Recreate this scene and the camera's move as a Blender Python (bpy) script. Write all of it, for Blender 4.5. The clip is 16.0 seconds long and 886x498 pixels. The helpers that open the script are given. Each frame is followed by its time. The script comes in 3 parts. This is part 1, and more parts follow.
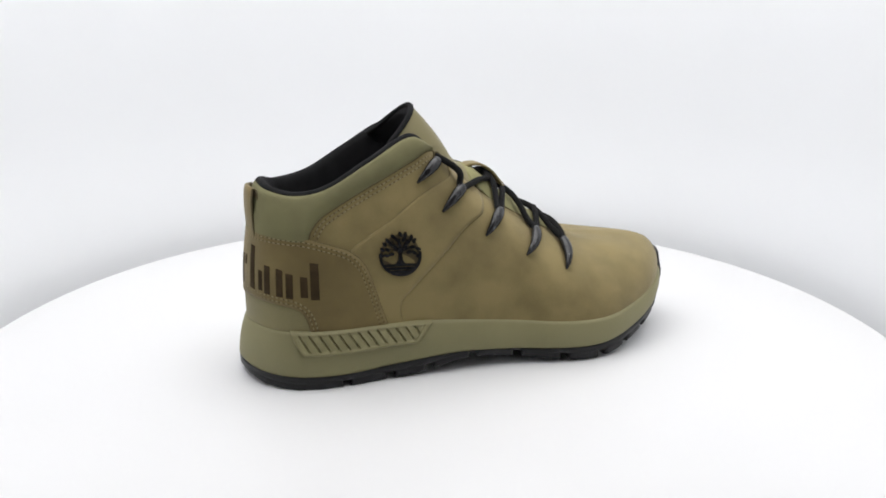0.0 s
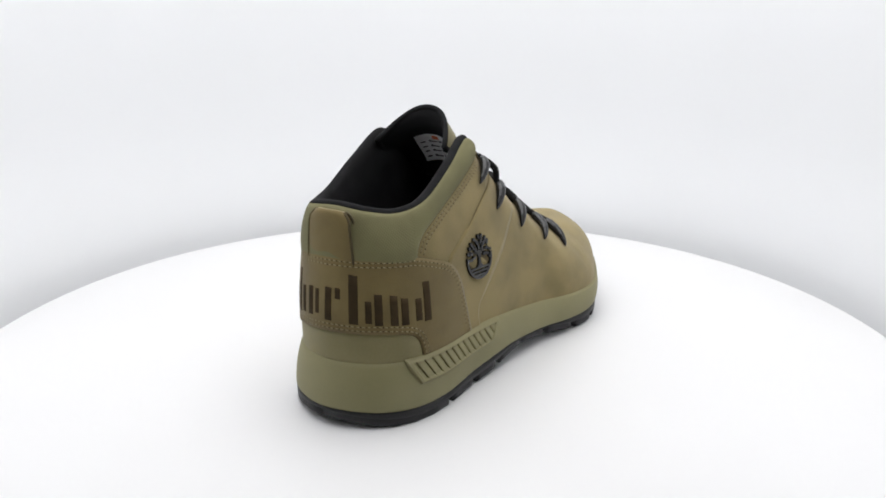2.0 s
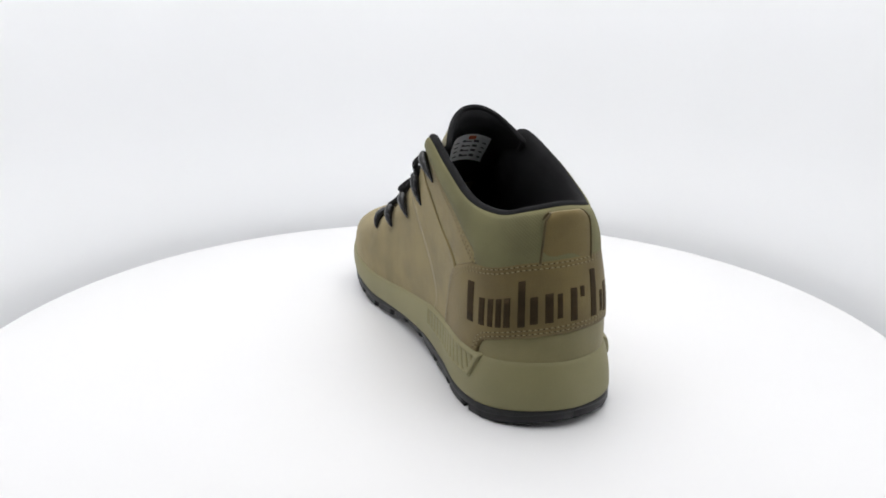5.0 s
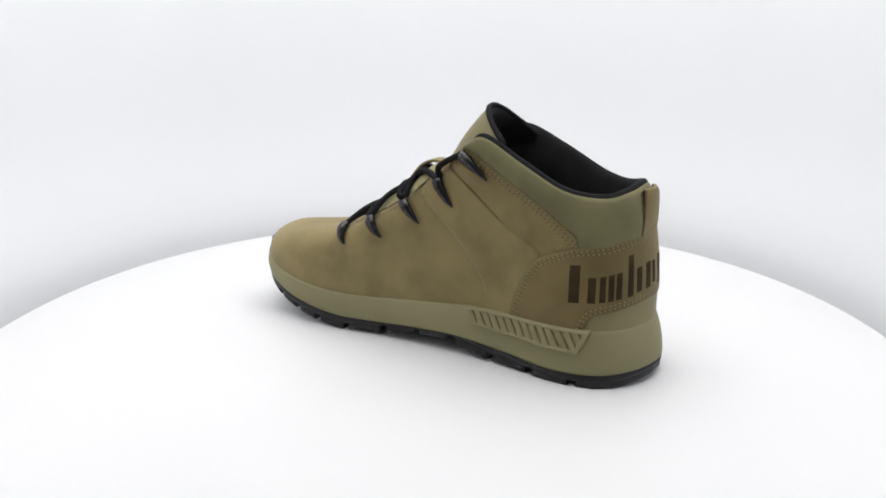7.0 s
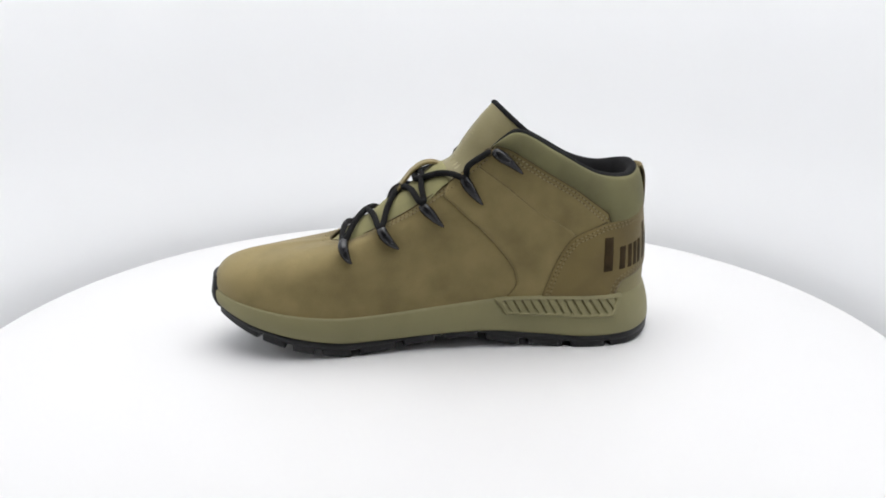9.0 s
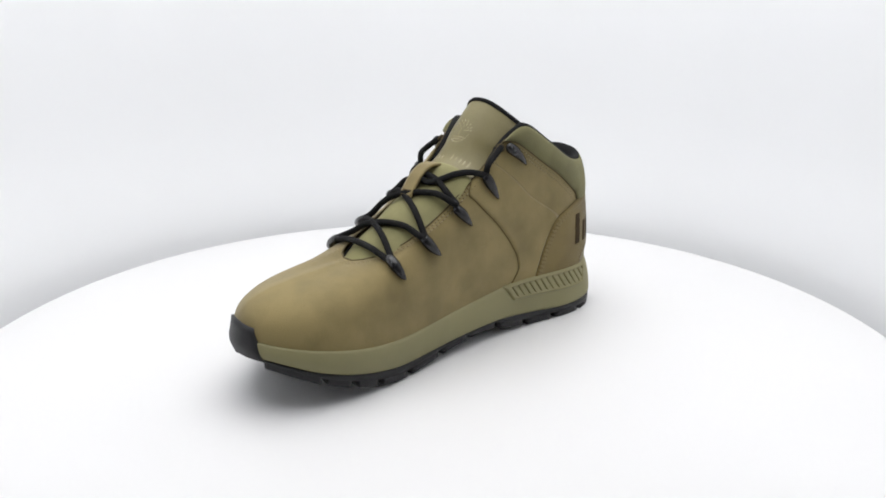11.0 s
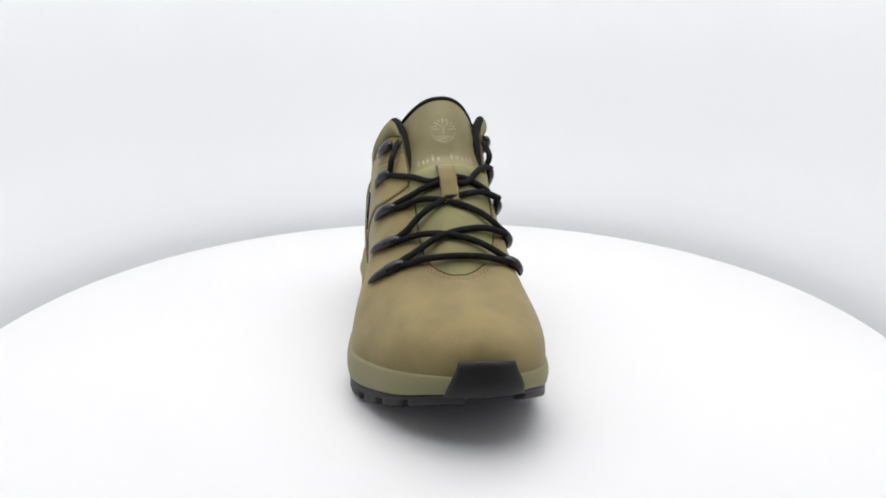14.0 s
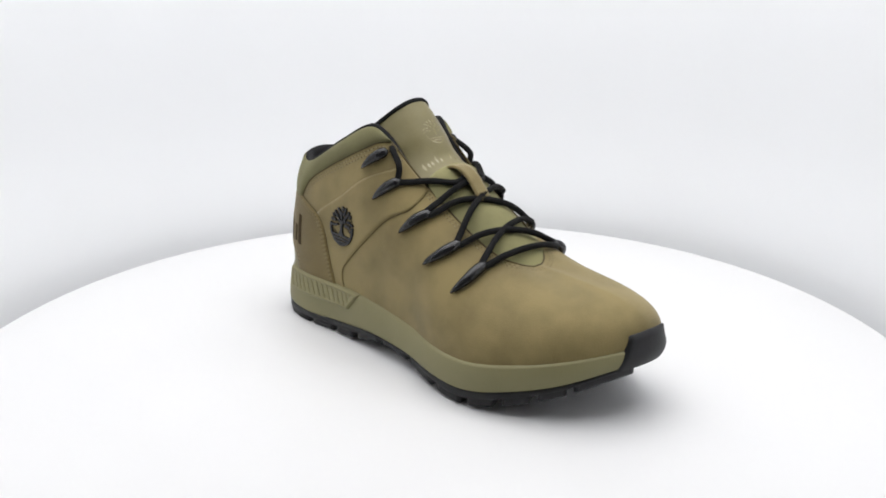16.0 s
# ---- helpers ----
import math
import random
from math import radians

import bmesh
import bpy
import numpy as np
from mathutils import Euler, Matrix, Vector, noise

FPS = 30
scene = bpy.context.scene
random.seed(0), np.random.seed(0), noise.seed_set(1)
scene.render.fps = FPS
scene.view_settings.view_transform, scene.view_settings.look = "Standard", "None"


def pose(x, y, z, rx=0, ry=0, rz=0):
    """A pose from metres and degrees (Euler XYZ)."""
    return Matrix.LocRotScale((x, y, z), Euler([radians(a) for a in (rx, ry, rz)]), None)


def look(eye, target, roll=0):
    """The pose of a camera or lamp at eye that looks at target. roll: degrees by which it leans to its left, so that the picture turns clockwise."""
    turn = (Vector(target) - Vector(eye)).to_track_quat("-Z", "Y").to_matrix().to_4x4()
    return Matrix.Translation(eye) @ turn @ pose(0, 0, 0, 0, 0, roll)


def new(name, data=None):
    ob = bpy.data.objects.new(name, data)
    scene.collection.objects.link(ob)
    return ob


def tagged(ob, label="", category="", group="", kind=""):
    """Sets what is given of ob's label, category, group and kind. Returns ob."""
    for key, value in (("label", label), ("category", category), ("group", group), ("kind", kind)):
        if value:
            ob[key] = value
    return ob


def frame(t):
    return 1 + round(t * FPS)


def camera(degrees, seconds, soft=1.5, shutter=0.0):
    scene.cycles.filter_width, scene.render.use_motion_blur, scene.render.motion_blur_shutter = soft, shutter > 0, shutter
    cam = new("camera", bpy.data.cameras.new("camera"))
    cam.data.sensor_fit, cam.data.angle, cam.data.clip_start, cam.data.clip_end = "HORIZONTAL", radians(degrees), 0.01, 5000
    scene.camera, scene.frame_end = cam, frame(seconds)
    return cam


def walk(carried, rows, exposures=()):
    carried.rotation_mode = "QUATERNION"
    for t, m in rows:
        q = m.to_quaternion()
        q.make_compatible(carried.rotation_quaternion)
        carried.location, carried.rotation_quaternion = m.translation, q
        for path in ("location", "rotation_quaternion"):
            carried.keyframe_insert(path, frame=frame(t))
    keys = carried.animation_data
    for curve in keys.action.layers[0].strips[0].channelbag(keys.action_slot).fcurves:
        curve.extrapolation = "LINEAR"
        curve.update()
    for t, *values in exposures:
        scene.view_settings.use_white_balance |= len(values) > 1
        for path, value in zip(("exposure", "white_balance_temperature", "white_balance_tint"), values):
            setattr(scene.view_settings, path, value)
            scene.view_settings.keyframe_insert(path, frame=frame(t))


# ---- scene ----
# ---- camera: fixed on a stand, a little above the turntable ----
cam = camera(60.83, 16.0, soft=1.75)
EYE = pose(-0.0061, -0.4808, 0.2037, 90 - 16.6, 0, 0)
walk(cam, [(0.0, EYE), (16.0, EYE)])

# ---- light: a white light tent with soft boxes above ----
world = bpy.data.worlds.new("studio")
world.use_nodes = True
world.node_tree.nodes["Background"].inputs[0].default_value = (0.9, 0.95, 1.0, 1)
world.node_tree.nodes["Background"].inputs[1].default_value = 0.05
scene.world = world


def softbox(name, eye, target, size, power, color=(1, 1, 1)):
    lamp = bpy.data.lights.new(name, "AREA")
    lamp.shape, lamp.size, lamp.size_y, lamp.energy, lamp.color = "ELLIPSE", size[0], size[1], power, color
    ob = new(name, lamp)
    ob.matrix_world = look(eye, target)
    return ob


softbox("softbox_top", (0, 0.0, 0.95), (0, 0.0, 0), (1.1, 1.1), 9.5, (1.0, 0.99, 0.983))
scene.view_settings.exposure = 0.0


# ---- materials ----
def nodes_of(name):
    m = bpy.data.materials.new(name)
    m.use_nodes = True
    nt = m.node_tree
    return m, nt, nt.nodes["Principled BSDF"]


def surface(name, color, dark, rough=0.7, mottle=25.0, grain=900.0, bump=0.15, rough_var=0.1, sheen=0.0, metal=0.0, depth=0.0006, mix=0.5, gloss=0.5):
    """Two scales of colour change (mottle, grain), gloss that varies, and a fine relief."""
    m, nt, b = nodes_of(name)
    co = nt.nodes.new("ShaderNodeTexCoord")
    n1, n2 = nt.nodes.new("ShaderNodeTexNoise"), nt.nodes.new("ShaderNodeTexNoise")
    n1.inputs["Scale"].default_value, n1.inputs["Detail"].default_value = mottle, 6
    n2.inputs["Scale"].default_value, n2.inputs["Detail"].default_value = grain, 3
    for n in (n1, n2):
        nt.links.new(co.outputs["Object"], n.inputs["Vector"])
    ramp = nt.nodes.new("ShaderNodeMapRange")
    ramp.inputs[1].default_value, ramp.inputs[2].default_value = 0.32, 0.68
    nt.links.new(n1.outputs[0], ramp.inputs[0])
    add = nt.nodes.new("ShaderNodeMath")
    add.operation = "MULTIPLY_ADD"
    add.inputs[1].default_value = mix
    nt.links.new(n2.outputs[0], add.inputs[0])
    nt.links.new(ramp.outputs[0], add.inputs[2])
    mixc = nt.nodes.new("ShaderNodeMix")
    mixc.data_type = "RGBA"
    mixc.inputs["A"].default_value, mixc.inputs["B"].default_value = (*dark, 1), (*color, 1)
    nt.links.new(add.outputs[0], mixc.inputs["Factor"])
    nt.links.new(mixc.outputs["Result"], b.inputs["Base Color"])
    rr = nt.nodes.new("ShaderNodeMapRange")
    rr.inputs[3].default_value, rr.inputs[4].default_value = rough - rough_var, rough + rough_var
    nt.links.new(n1.outputs[0], rr.inputs[0])
    nt.links.new(rr.outputs[0], b.inputs["Roughness"])
    bp = nt.nodes.new("ShaderNodeBump")
    bp.inputs["Strength"].default_value, bp.inputs["Distance"].default_value = bump, depth
    nt.links.new(n2.outputs[0], bp.inputs["Height"])
    nt.links.new(bp.outputs[0], b.inputs["Normal"])
    b.inputs["Metallic"].default_value = metal
    b.inputs["Specular IOR Level"].default_value = gloss
    b.inputs["Sheen Weight"].default_value = sheen
    b.inputs["Sheen Roughness"].default_value = 0.5
    return m


def weave(name, color, dark, pitch=0.0008, rough=0.85, bump=0.35):
    """A close woven cloth: threads crossing at right angles, laid out by the mesh's own thread map."""
    m = surface(name, color, dark, rough, 40, 1500, 0.2)
    nt = m.node_tree
    b = nt.nodes["Principled BSDF"]
    uv = nt.nodes.new("ShaderNodeTexCoord")
    heights = []
    for turn in (0.6, 0.6 + math.pi / 2):
        mp = nt.nodes.new("ShaderNodeMapping")
        mp.inputs["Rotation"].default_value = (0, 0, turn)
        nt.links.new(uv.outputs["UV"], mp.inputs["Vector"])
        w = nt.nodes.new("ShaderNodeTexWave")
        w.inputs["Scale"].default_value = 1 / pitch / 3.2
        w.inputs["Distortion"].default_value = 0.6
        nt.links.new(mp.outputs[0], w.inputs["Vector"])
        heights.append(w.outputs["Color"])
    mul = nt.nodes.new("ShaderNodeMath")
    mul.operation = "MULTIPLY"
    for k in (0, 1):
        nt.links.new(heights[k], mul.inputs[k])
    bp = nt.nodes.new("ShaderNodeBump")
    bp.inputs["Strength"].default_value, bp.inputs["Distance"].default_value = bump, 0.0008
    nt.links.new(mul.outputs[0], bp.inputs["Height"])
    nt.links.new(bp.outputs[0], b.inputs["Normal"])
    return m


NUBUCK = surface("olive_nubuck", (0.238, 0.185, 0.076), (0.146, 0.112, 0.043), 0.78, 34, 1400, 0.3, sheen=0.15, gloss=0.3, mix=0.35)
NUBUCK_DARK = surface("dark_olive_nubuck", (0.172, 0.128, 0.047), (0.100, 0.073, 0.026), 0.75, 26, 1400, 0.3, sheen=0.12, gloss=0.3, mix=0.35)
TEXTILE = weave("olive_woven_textile", (0.158, 0.147, 0.066), (0.112, 0.104, 0.046), pitch=0.0010, bump=0.2)
GUSSET = weave("soft_olive_textile", (0.225, 0.210, 0.092), (0.160, 0.148, 0.062), pitch=0.0009, bump=0.14)
SMOOTH = surface("smooth_olive_leather", (0.182, 0.157, 0.070), (0.146, 0.124, 0.052), 0.46, 30, 700, 0.15, gloss=0.35)
BAND = surface("olive_heel_band", (0.208, 0.180, 0.082), (0.168, 0.145, 0.063), 0.55, 30, 700, 0.15, gloss=0.35)
MIDSOLE = surface("olive_foam", (0.207, 0.187, 0.088), (0.170, 0.153, 0.069), 0.6, 22, 1100, 0.12, depth=0.0004)
RUBBER = surface("black_rubber", (0.010, 0.010, 0.011), (0.005, 0.005, 0.006), 0.52, 40, 800, 0.2, gloss=0.36)
LINING = surface("black_mesh_lining", (0.016, 0.016, 0.017), (0.008, 0.008, 0.0085), 0.95, 60, 1800, 0.6, gloss=0.15)
PLASTIC = surface("black_plastic", (0.012, 0.012, 0.0135), (0.007, 0.007, 0.008), 0.2, 60, 600, 0.08, rough_var=0.06, gloss=0.4)
LACE = surface("black_cord", (0.010, 0.010, 0.0105), (0.005, 0.005, 0.005), 0.9, 200, 2500, 0.8, depth=0.001, gloss=0.2)
THREAD = surface("brown_thread", (0.27, 0.22, 0.115), (0.19, 0.15, 0.075), 0.8, 300, 3000, 0.4)
SEAM = surface("dark_seam", (0.085, 0.064, 0.026), (0.045, 0.034, 0.014), 0.9, 100, 2000, 0.4)
HOLE = surface("dark_needle_hole", (0.050, 0.037, 0.016), (0.030, 0.022, 0.010), 0.95, 100, 2000, 0.4)
INK = surface("dark_brown_print", (0.046, 0.031, 0.015), (0.026, 0.018, 0.009), 0.9, 80, 1500, 0.2, gloss=0.12)
SHEEN_MARK = surface("pale_gloss_print", (0.30, 0.265, 0.15), (0.22, 0.19, 0.09), 0.25, 150, 900, 0.1)
LABEL = surface("grey_printed_label", (0.78, 0.78, 0.78), (0.68, 0.68, 0.68), 0.6, 90, 900, 0.1)
MARK = surface("orange_label_print", (0.62, 0.17, 0.08), (0.5, 0.13, 0.06), 0.6, 90, 900, 0.1)
BAR = surface("dark_label_print", (0.07, 0.07, 0.07), (0.05, 0.05, 0.05), 0.6, 90, 900, 0.1)
TABLE = surface("white_matt_acrylic", (0.68, 0.68, 0.685), (0.665, 0.665, 0.672), 0.5, 6, 300, 0.02)
ROOM = surface("grey_unseen_room", (0.46, 0.46, 0.46), (0.42, 0.42, 0.42), 0.9, 3, 300, 0.1)
FLOOR = surface("grey_studio_floor", (0.48, 0.49, 0.51), (0.43, 0.44, 0.46), 0.8, 5, 400, 0.1)
TENT = surface("white_tent_fabric", (0.81, 0.82, 0.835), (0.80, 0.81, 0.826), 0.95, 3, 500, 0.1)


# ---- mesh helpers ----
def part(name, bm, material, parent=None, label="", smooth=True):
    me = bpy.data.meshes.new(name)
    bmesh.ops.recalc_face_normals(bm, faces=bm.faces)
    bm.to_mesh(me)
    bm.free()
    me.materials.append(material)
    if smooth:
        me.polygons.foreach_set("use_smooth", [True] * len(me.polygons))
    ob = new(name, me)
    ob.parent = parent
    return tagged(ob, label)


def grid_mesh(name, G, material, parent=None, label="", closed_u=False, closed_v=False, caps=False, uv=None):
    """A mesh over a grid of points G[i][j]; uv gives the thread map in metres."""
    n, k = G.shape[:2]
    me = bpy.data.meshes.new(name)
    faces = []
    for i in range(n if closed_u else n - 1):
        for j in range(k if closed_v else k - 1):
            a, b = i * k + j, ((i + 1) % n) * k + j
            c, d = ((i + 1) % n) * k + (j + 1) % k, i * k + (j + 1) % k
            faces.append((a, b, c, d))
    if caps:
        faces.append(tuple(range(k)))
        faces.append(tuple((n - 1) * k + j for j in reversed(range(k))))
    me.from_pydata([tuple(p) for p in G.reshape(-1, 3)], [], faces)
    bm = bmesh.new()
    bm.from_mesh(me)
    if uv is not None:
        lay = bm.loops.layers.uv.new("threads")
        flat = uv.reshape(-1, 2)
        bm.verts.index_update()
        for f in bm.faces:
            for lp in f.loops:
                lp[lay].uv = flat[lp.vert.index]
    bpy.data.meshes.remove(me)
    return part(name, bm, material, parent, label)


# ---- the shoe's surfaces, in millimetres: x to the toe, y to the inner side, z up ----
# Stations run from the heel along the outer side to the toe and back along the inner side.
FEATHER = np.array([
    (-135, -10), (-128, -31.5), (-112.5, -44.5), (-90, -49.5), (-62, -50), (-34, -52), (-6, -54), (22, -58.5), (50, -67), (78, -69),
    (103, -60.3), (125, -47), (142, -28), (150.5, -9), (148.5, 8), (134, 23.6), (108, 32), (80, 32.3), (50, 29), (22, 25.5),
    (-6, 24), (-34, 24), (-62, 26), (-90, 29), (-114, 25), (-128.5, 11)], float)
TOPLINE = np.array([
    (-125, -9, 116), (-121, -25, 114), (-107.5, -34.5, 111.5), (-90, -40, 115.5), (-65, -39, 129), (-40, -33.8, 141), (-26, -29.5, 133),
    (-6, -27, 115), (20, -26, 96.2), (42, -26.5, 83.2), (60, -25, 74), (71, -20, 70.5), (76, -13, 68.5), (77, -8, 68.5),
    (76, -3, 68.5), (71, 5, 70.5), (60, 13, 74.5), (42, 19, 84.2), (20, 21, 97.2), (-6, 22, 116), (-26, 24.2, 133),
    (-40, 29.3, 141), (-65, 29.5, 128), (-90, 27, 114.5), (-111, 20, 111), (-122, 9, 114)], float)
NST = len(FEATHER)


def loop_spline(P, u):
    """A closed smooth curve through the rows of P, at station numbers u."""
    P = np.asarray(P, float)
    n = len(P)
    u = np.asarray(u, float)
    i = np.floor(u).astype(int)
    f = (u - i)[..., None] if P.ndim > 1 else u - i
    a, b, c, d = P[(i - 1) % n], P[i % n], P[(i + 1) % n], P[(i + 2) % n]
    return b + 0.5 * f * (c - a + f * (2 * a - 5 * b + 4 * c - d + f * (3 * (b - c) + d - a)))


def smooth_line(xs, ys, x):
    """A smooth curve y(x) through knots."""
    xs, ys = np.asarray(xs, float), np.asarray(ys, float)
    m = np.gradient(ys, xs)
    x = np.clip(x, xs[0], xs[-1])
    i = np.clip(np.searchsorted(xs, x) - 1, 0, len(xs) - 2)
    h = xs[i + 1] - xs[i]
    s = (x - xs[i]) / h
    return ((1 + 2 * s) * (1 - s) ** 2 * ys[i] + s * (1 - s) ** 2 * h * m[i] + s * s * (3 - 2 * s) * ys[i + 1] + s * s * (s - 1) * h * m[i + 1])


def z_feather(x):
    return smooth_line([-140, -111, -60, -33, -21, 10, 41, 77, 107, 130, 146, 153], [36, 35, 34.5, 33.8, 32.6, 29.6, 27.2, 26.8, 31, 36, 40, 42], x)


def z_joint(x):
    return smooth_line([-146, -130, -105, -80, -53, -18, 10, 41, 72, 102, 125, 145, 155], [12.5, 10, 8, 8, 10, 12.5, 11.5, 10, 10, 15.5, 22.5, 31, 34], x)


def z_ground(x):
    return smooth_line([-146, -132, -118, -80, -40, -10, 20, 45, 70, 85, 100, 125, 145, 155], [6, 2, 0, 0, 2.5, 8, 6, 2.5, 0.8, 2.8, 6.5, 15, 24.5, 28], x)


def outward(u):
    d = loop_spline(FEATHER, u + 0.02) - loop_spline(FEATHER, u - 0.02)
    n = np.stack([d[..., 1], -d[..., 0]], -1)
    return n / np.linalg.norm(n, axis=-1, keepdims=True)


def toeness(u):
    """1 at the toe, 0 along the sides."""
    return np.clip(1 - np.abs(u - 13) / 4.0, 0, 1) ** 1.0


def heelness(u):
    w = np.minimum(u % NST, NST - u % NST)
    return np.clip(1 - w / 4.0, 0, 1)


def upper(u, v, off=0.0):
    """The outside of the upper: v = 0 at the sole, 1 at the top edge; off: millimetres proud of it."""
    p = upper_raw(u, v)
    if np.any(off):
        du, dv = 0.03, 0.01
        a = upper_raw(u + du, v) - upper_raw(u - du, v)
        b = upper_raw(u, np.minimum(v + dv, 1)) - upper_raw(u, np.maximum(v - dv, 0))
        n = np.cross(b, a)
        n /= np.linalg.norm(n, axis=-1, keepdims=True) + 1e-9
        p = p - n * np.asarray(off)[..., None] * SIDE
    return p


SIDE = 1.0


def upper_raw(u, v):
    u, v = np.broadcast_arrays(np.asarray(u, float), np.asarray(v, float))
    xy = loop_spline(FEATHER, u)
    top = loop_spline(TOPLINE, u)
    out = outward(u)
    t = toeness(u)
    p0 = np.concatenate([xy + out * 0.5, (z_feather(xy[..., 0]) - 2)[..., None]], -1)
    rise = (top[..., 2] - p0[..., 2])
    slim = np.exp(-((u % NST - 9.5) / 1.9) ** 2)
    full = np.exp(-((u % NST - 20.0) / 1.7) ** 2)
    o1 = (1.0 + 4.0 * t - 1.5 * slim + 3.5 * full)[..., None] * out
    p1 = p0 + np.concatenate([o1, (rise * (0.38 + 0.52 * t))[..., None]], -1)
    reach = 0.75 - 0.11 * t - 0.25 * slim + 0.28 * full
    drop = rise * (0.34 - 0.19 * t)
    p2 = top + np.concatenate([(p0 - top)[..., :2] * reach[..., None], -drop[..., None]], -1)
    v = v[..., None]
    return (1 - v) ** 3 * p0 + 3 * v * (1 - v) ** 2 * p1 + 3 * v * v * (1 - v) * p2 + v ** 3 * top


def side_wall(u, s):
    """The outside of the midsole: s = 0 at the outsole's joint, 1 at the upper."""
    u, s = np.broadcast_arrays(np.asarray(u, float), np.asarray(s, float))
    xy = loop_spline(FEATHER, u)
    out = outward(u)
    h = heelness(u)
    x = xy[..., 0]
    fore = np.clip((x + 10) / 60, 0, 1)
    inner = np.clip((xy[..., 1] + 15) / 25, 0, 1)
    flare = 4.5 + 3.0 * h - fore * (2.4 + 0.4 * inner)
    zj, zf = z_joint(x), z_feather(x) + 1.0
    w = flare * (1 - s) + 1.6 * s + 1.2 * np.sin(np.pi * np.clip(s, 0, 1))
    w = w - 2.2 * np.clip((s - 0.9) / 0.1, 0, 1) ** 2 - 1.0 * np.clip((0.08 - s) / 0.08, 0, 1) ** 2
    return np.concatenate([xy + out * w[..., None], (zj + (zf - zj) * s)[..., None]], -1)


MM = 0.001
US = np.linspace(0, NST, 313)[:-1]


def ring_grid(fn, vs):
    return np.stack([fn(US, np.full_like(US, v)) for v in vs], 1) * MM


# ---- studio ----
def build_tent():
    """A seamless white sweep: floor, rounded foot, round wall and roof."""
    prof = [(0.316, -0.42), (0.316, -0.10), (0.319, -0.06), (0.326, -0.02), (0.336, 0.02), (0.346, 0.055), (0.353, 0.09), (0.357, 0.13), (0.359, 0.2), (0.362, 0.32), (0.44, 0.6), (0.60, 0.98), (0.02, 0.98)]
    around = [math.radians(a) for a in np.linspace(-56, 236, 97)]
    G = np.array([[(-0.0105 + (r + 0.006) * math.cos(a), -0.005 + (r + 0.006) * math.sin(a), z) for r, z in prof] for a in around])
    ob = grid_mesh("backdrop", G, TENT)
    tagged(ob, "seamless white fabric light tent around the turntable", "backdrop", kind="structure")
    G = np.array([[(x, y, -0.42) for x in (-1.6, 0, 1.6)] for y in (-2.2, -0.5, 1.0)])
    ob = grid_mesh("floor", G, FLOOR)
    tagged(ob, "plain grey studio floor under the turntable", "floor", kind="structure")
    # unseen grey room added behind the tent's open front; its tone sets the fill
    ring = [(1.6, 1.0), (1.6, -2.2), (-1.6, -2.2), (-1.6, 1.0), (1.6, 1.0)]
    G = np.array([[(x, y, -0.42), (x, y, 1.6)] for x, y in ring])
    tagged(grid_mesh("wall_unseen_room", G, ROOM), "unseen plain grey room wall added to set the front fill", "wall", kind="structure")
    G = np.array([[(x, y, 1.6) for x in (-1.6, 1.6)] for y in (-2.2, 1.0)])
    tagged(grid_mesh("ceiling", G, ROOM), "unseen plain grey ceiling added over the room", "ceiling", kind="structure")


def build_turntable():
    table = tagged(new("turntable"), "round white matt turntable under the boot", "turntable")
    prof = [(0.001, 0.0), (0.3035, 0.0)] + [(0.3035 + 0.0025 * math.sin(a), -0.0025 + 0.0025 * math.cos(a)) for a in np.linspace(0.3, math.pi / 2, 5)]
    rim = [prof[-1], (0.306, -0.0125), (0.304, -0.015), (0.001, -0.015)]
    G = np.array([[(r * math.cos(a), r * math.sin(a), z) for r, z in prof] for a in np.linspace(0, 2 * math.pi, 161)[:-1]])
    table.location = (-0.0105, -0.005, 0)
    grid_mesh("disc", G, TABLE, table, closed_u=True)
    G = np.array([[(r * math.cos(a), r * math.sin(a), z) for r, z in rim] for a in np.linspace(0, 2 * math.pi, 161)[:-1]])
    grid_mesh("rim", G, TABLE, table, closed_u=True)
    base = [(0.001, -0.015), (0.12, -0.015), (0.12, -0.06), (0.16, -0.075), (0.16, -0.42), (0.001, -0.42)]
    G = np.array([[(r * math.cos(a), r * math.sin(a), z) for r, z in base] for a in np.linspace(0, 2 * math.pi, 65)[:-1]])
    ob = grid_mesh("turntable_stand", G, TABLE, closed_u=True)
    tagged(ob, "white round stand carrying the turntable disc", "stand")
    return table


build_tent()
turntable = build_turntable()
boot = tagged(new("hiking_boot"), "olive nubuck mid-height hiking boot with black laces, standing on turntable", "boot")

grid_mesh("upper", ring_grid(upper, np.linspace(0, 1, 41)), NUBUCK, boot, closed_u=True)


# ---- tools for laying pieces on the boot's surfaces ----
def curve(pts, n):
    """An open smooth curve through points, n samples evenly along it."""
    P = np.asarray(pts, float)
    E = np.vstack([2 * P[0] - P[1], P, 2 * P[-1] - P[-2]])
    q = np.linspace(0, len(P) - 1, 40 * len(P))
    i = np.minimum(q.astype(int), len(P) - 2)
    f = (q - i)[:, None]
    a, b, c, d = E[i], E[i + 1], E[i + 2], E[i + 3]
    C = b + 0.5 * f * (c - a + f * (2 * a - 5 * b + 4 * c - d + f * (3 * (b - c) + d - a)))
    L = np.concatenate([[0], np.cumsum(np.linalg.norm(np.diff(C, axis=0), axis=1))])
    return np.stack([np.interp(np.linspace(0, L[-1], n), L, C[:, k]) for k in range(C.shape[1])], 1)


def sole_side(u, s, off=0.0):
    p = side_wall(u, s)
    p[..., :2] += outward(np.asarray(u, float)) * np.asarray(off)[..., None]
    return p


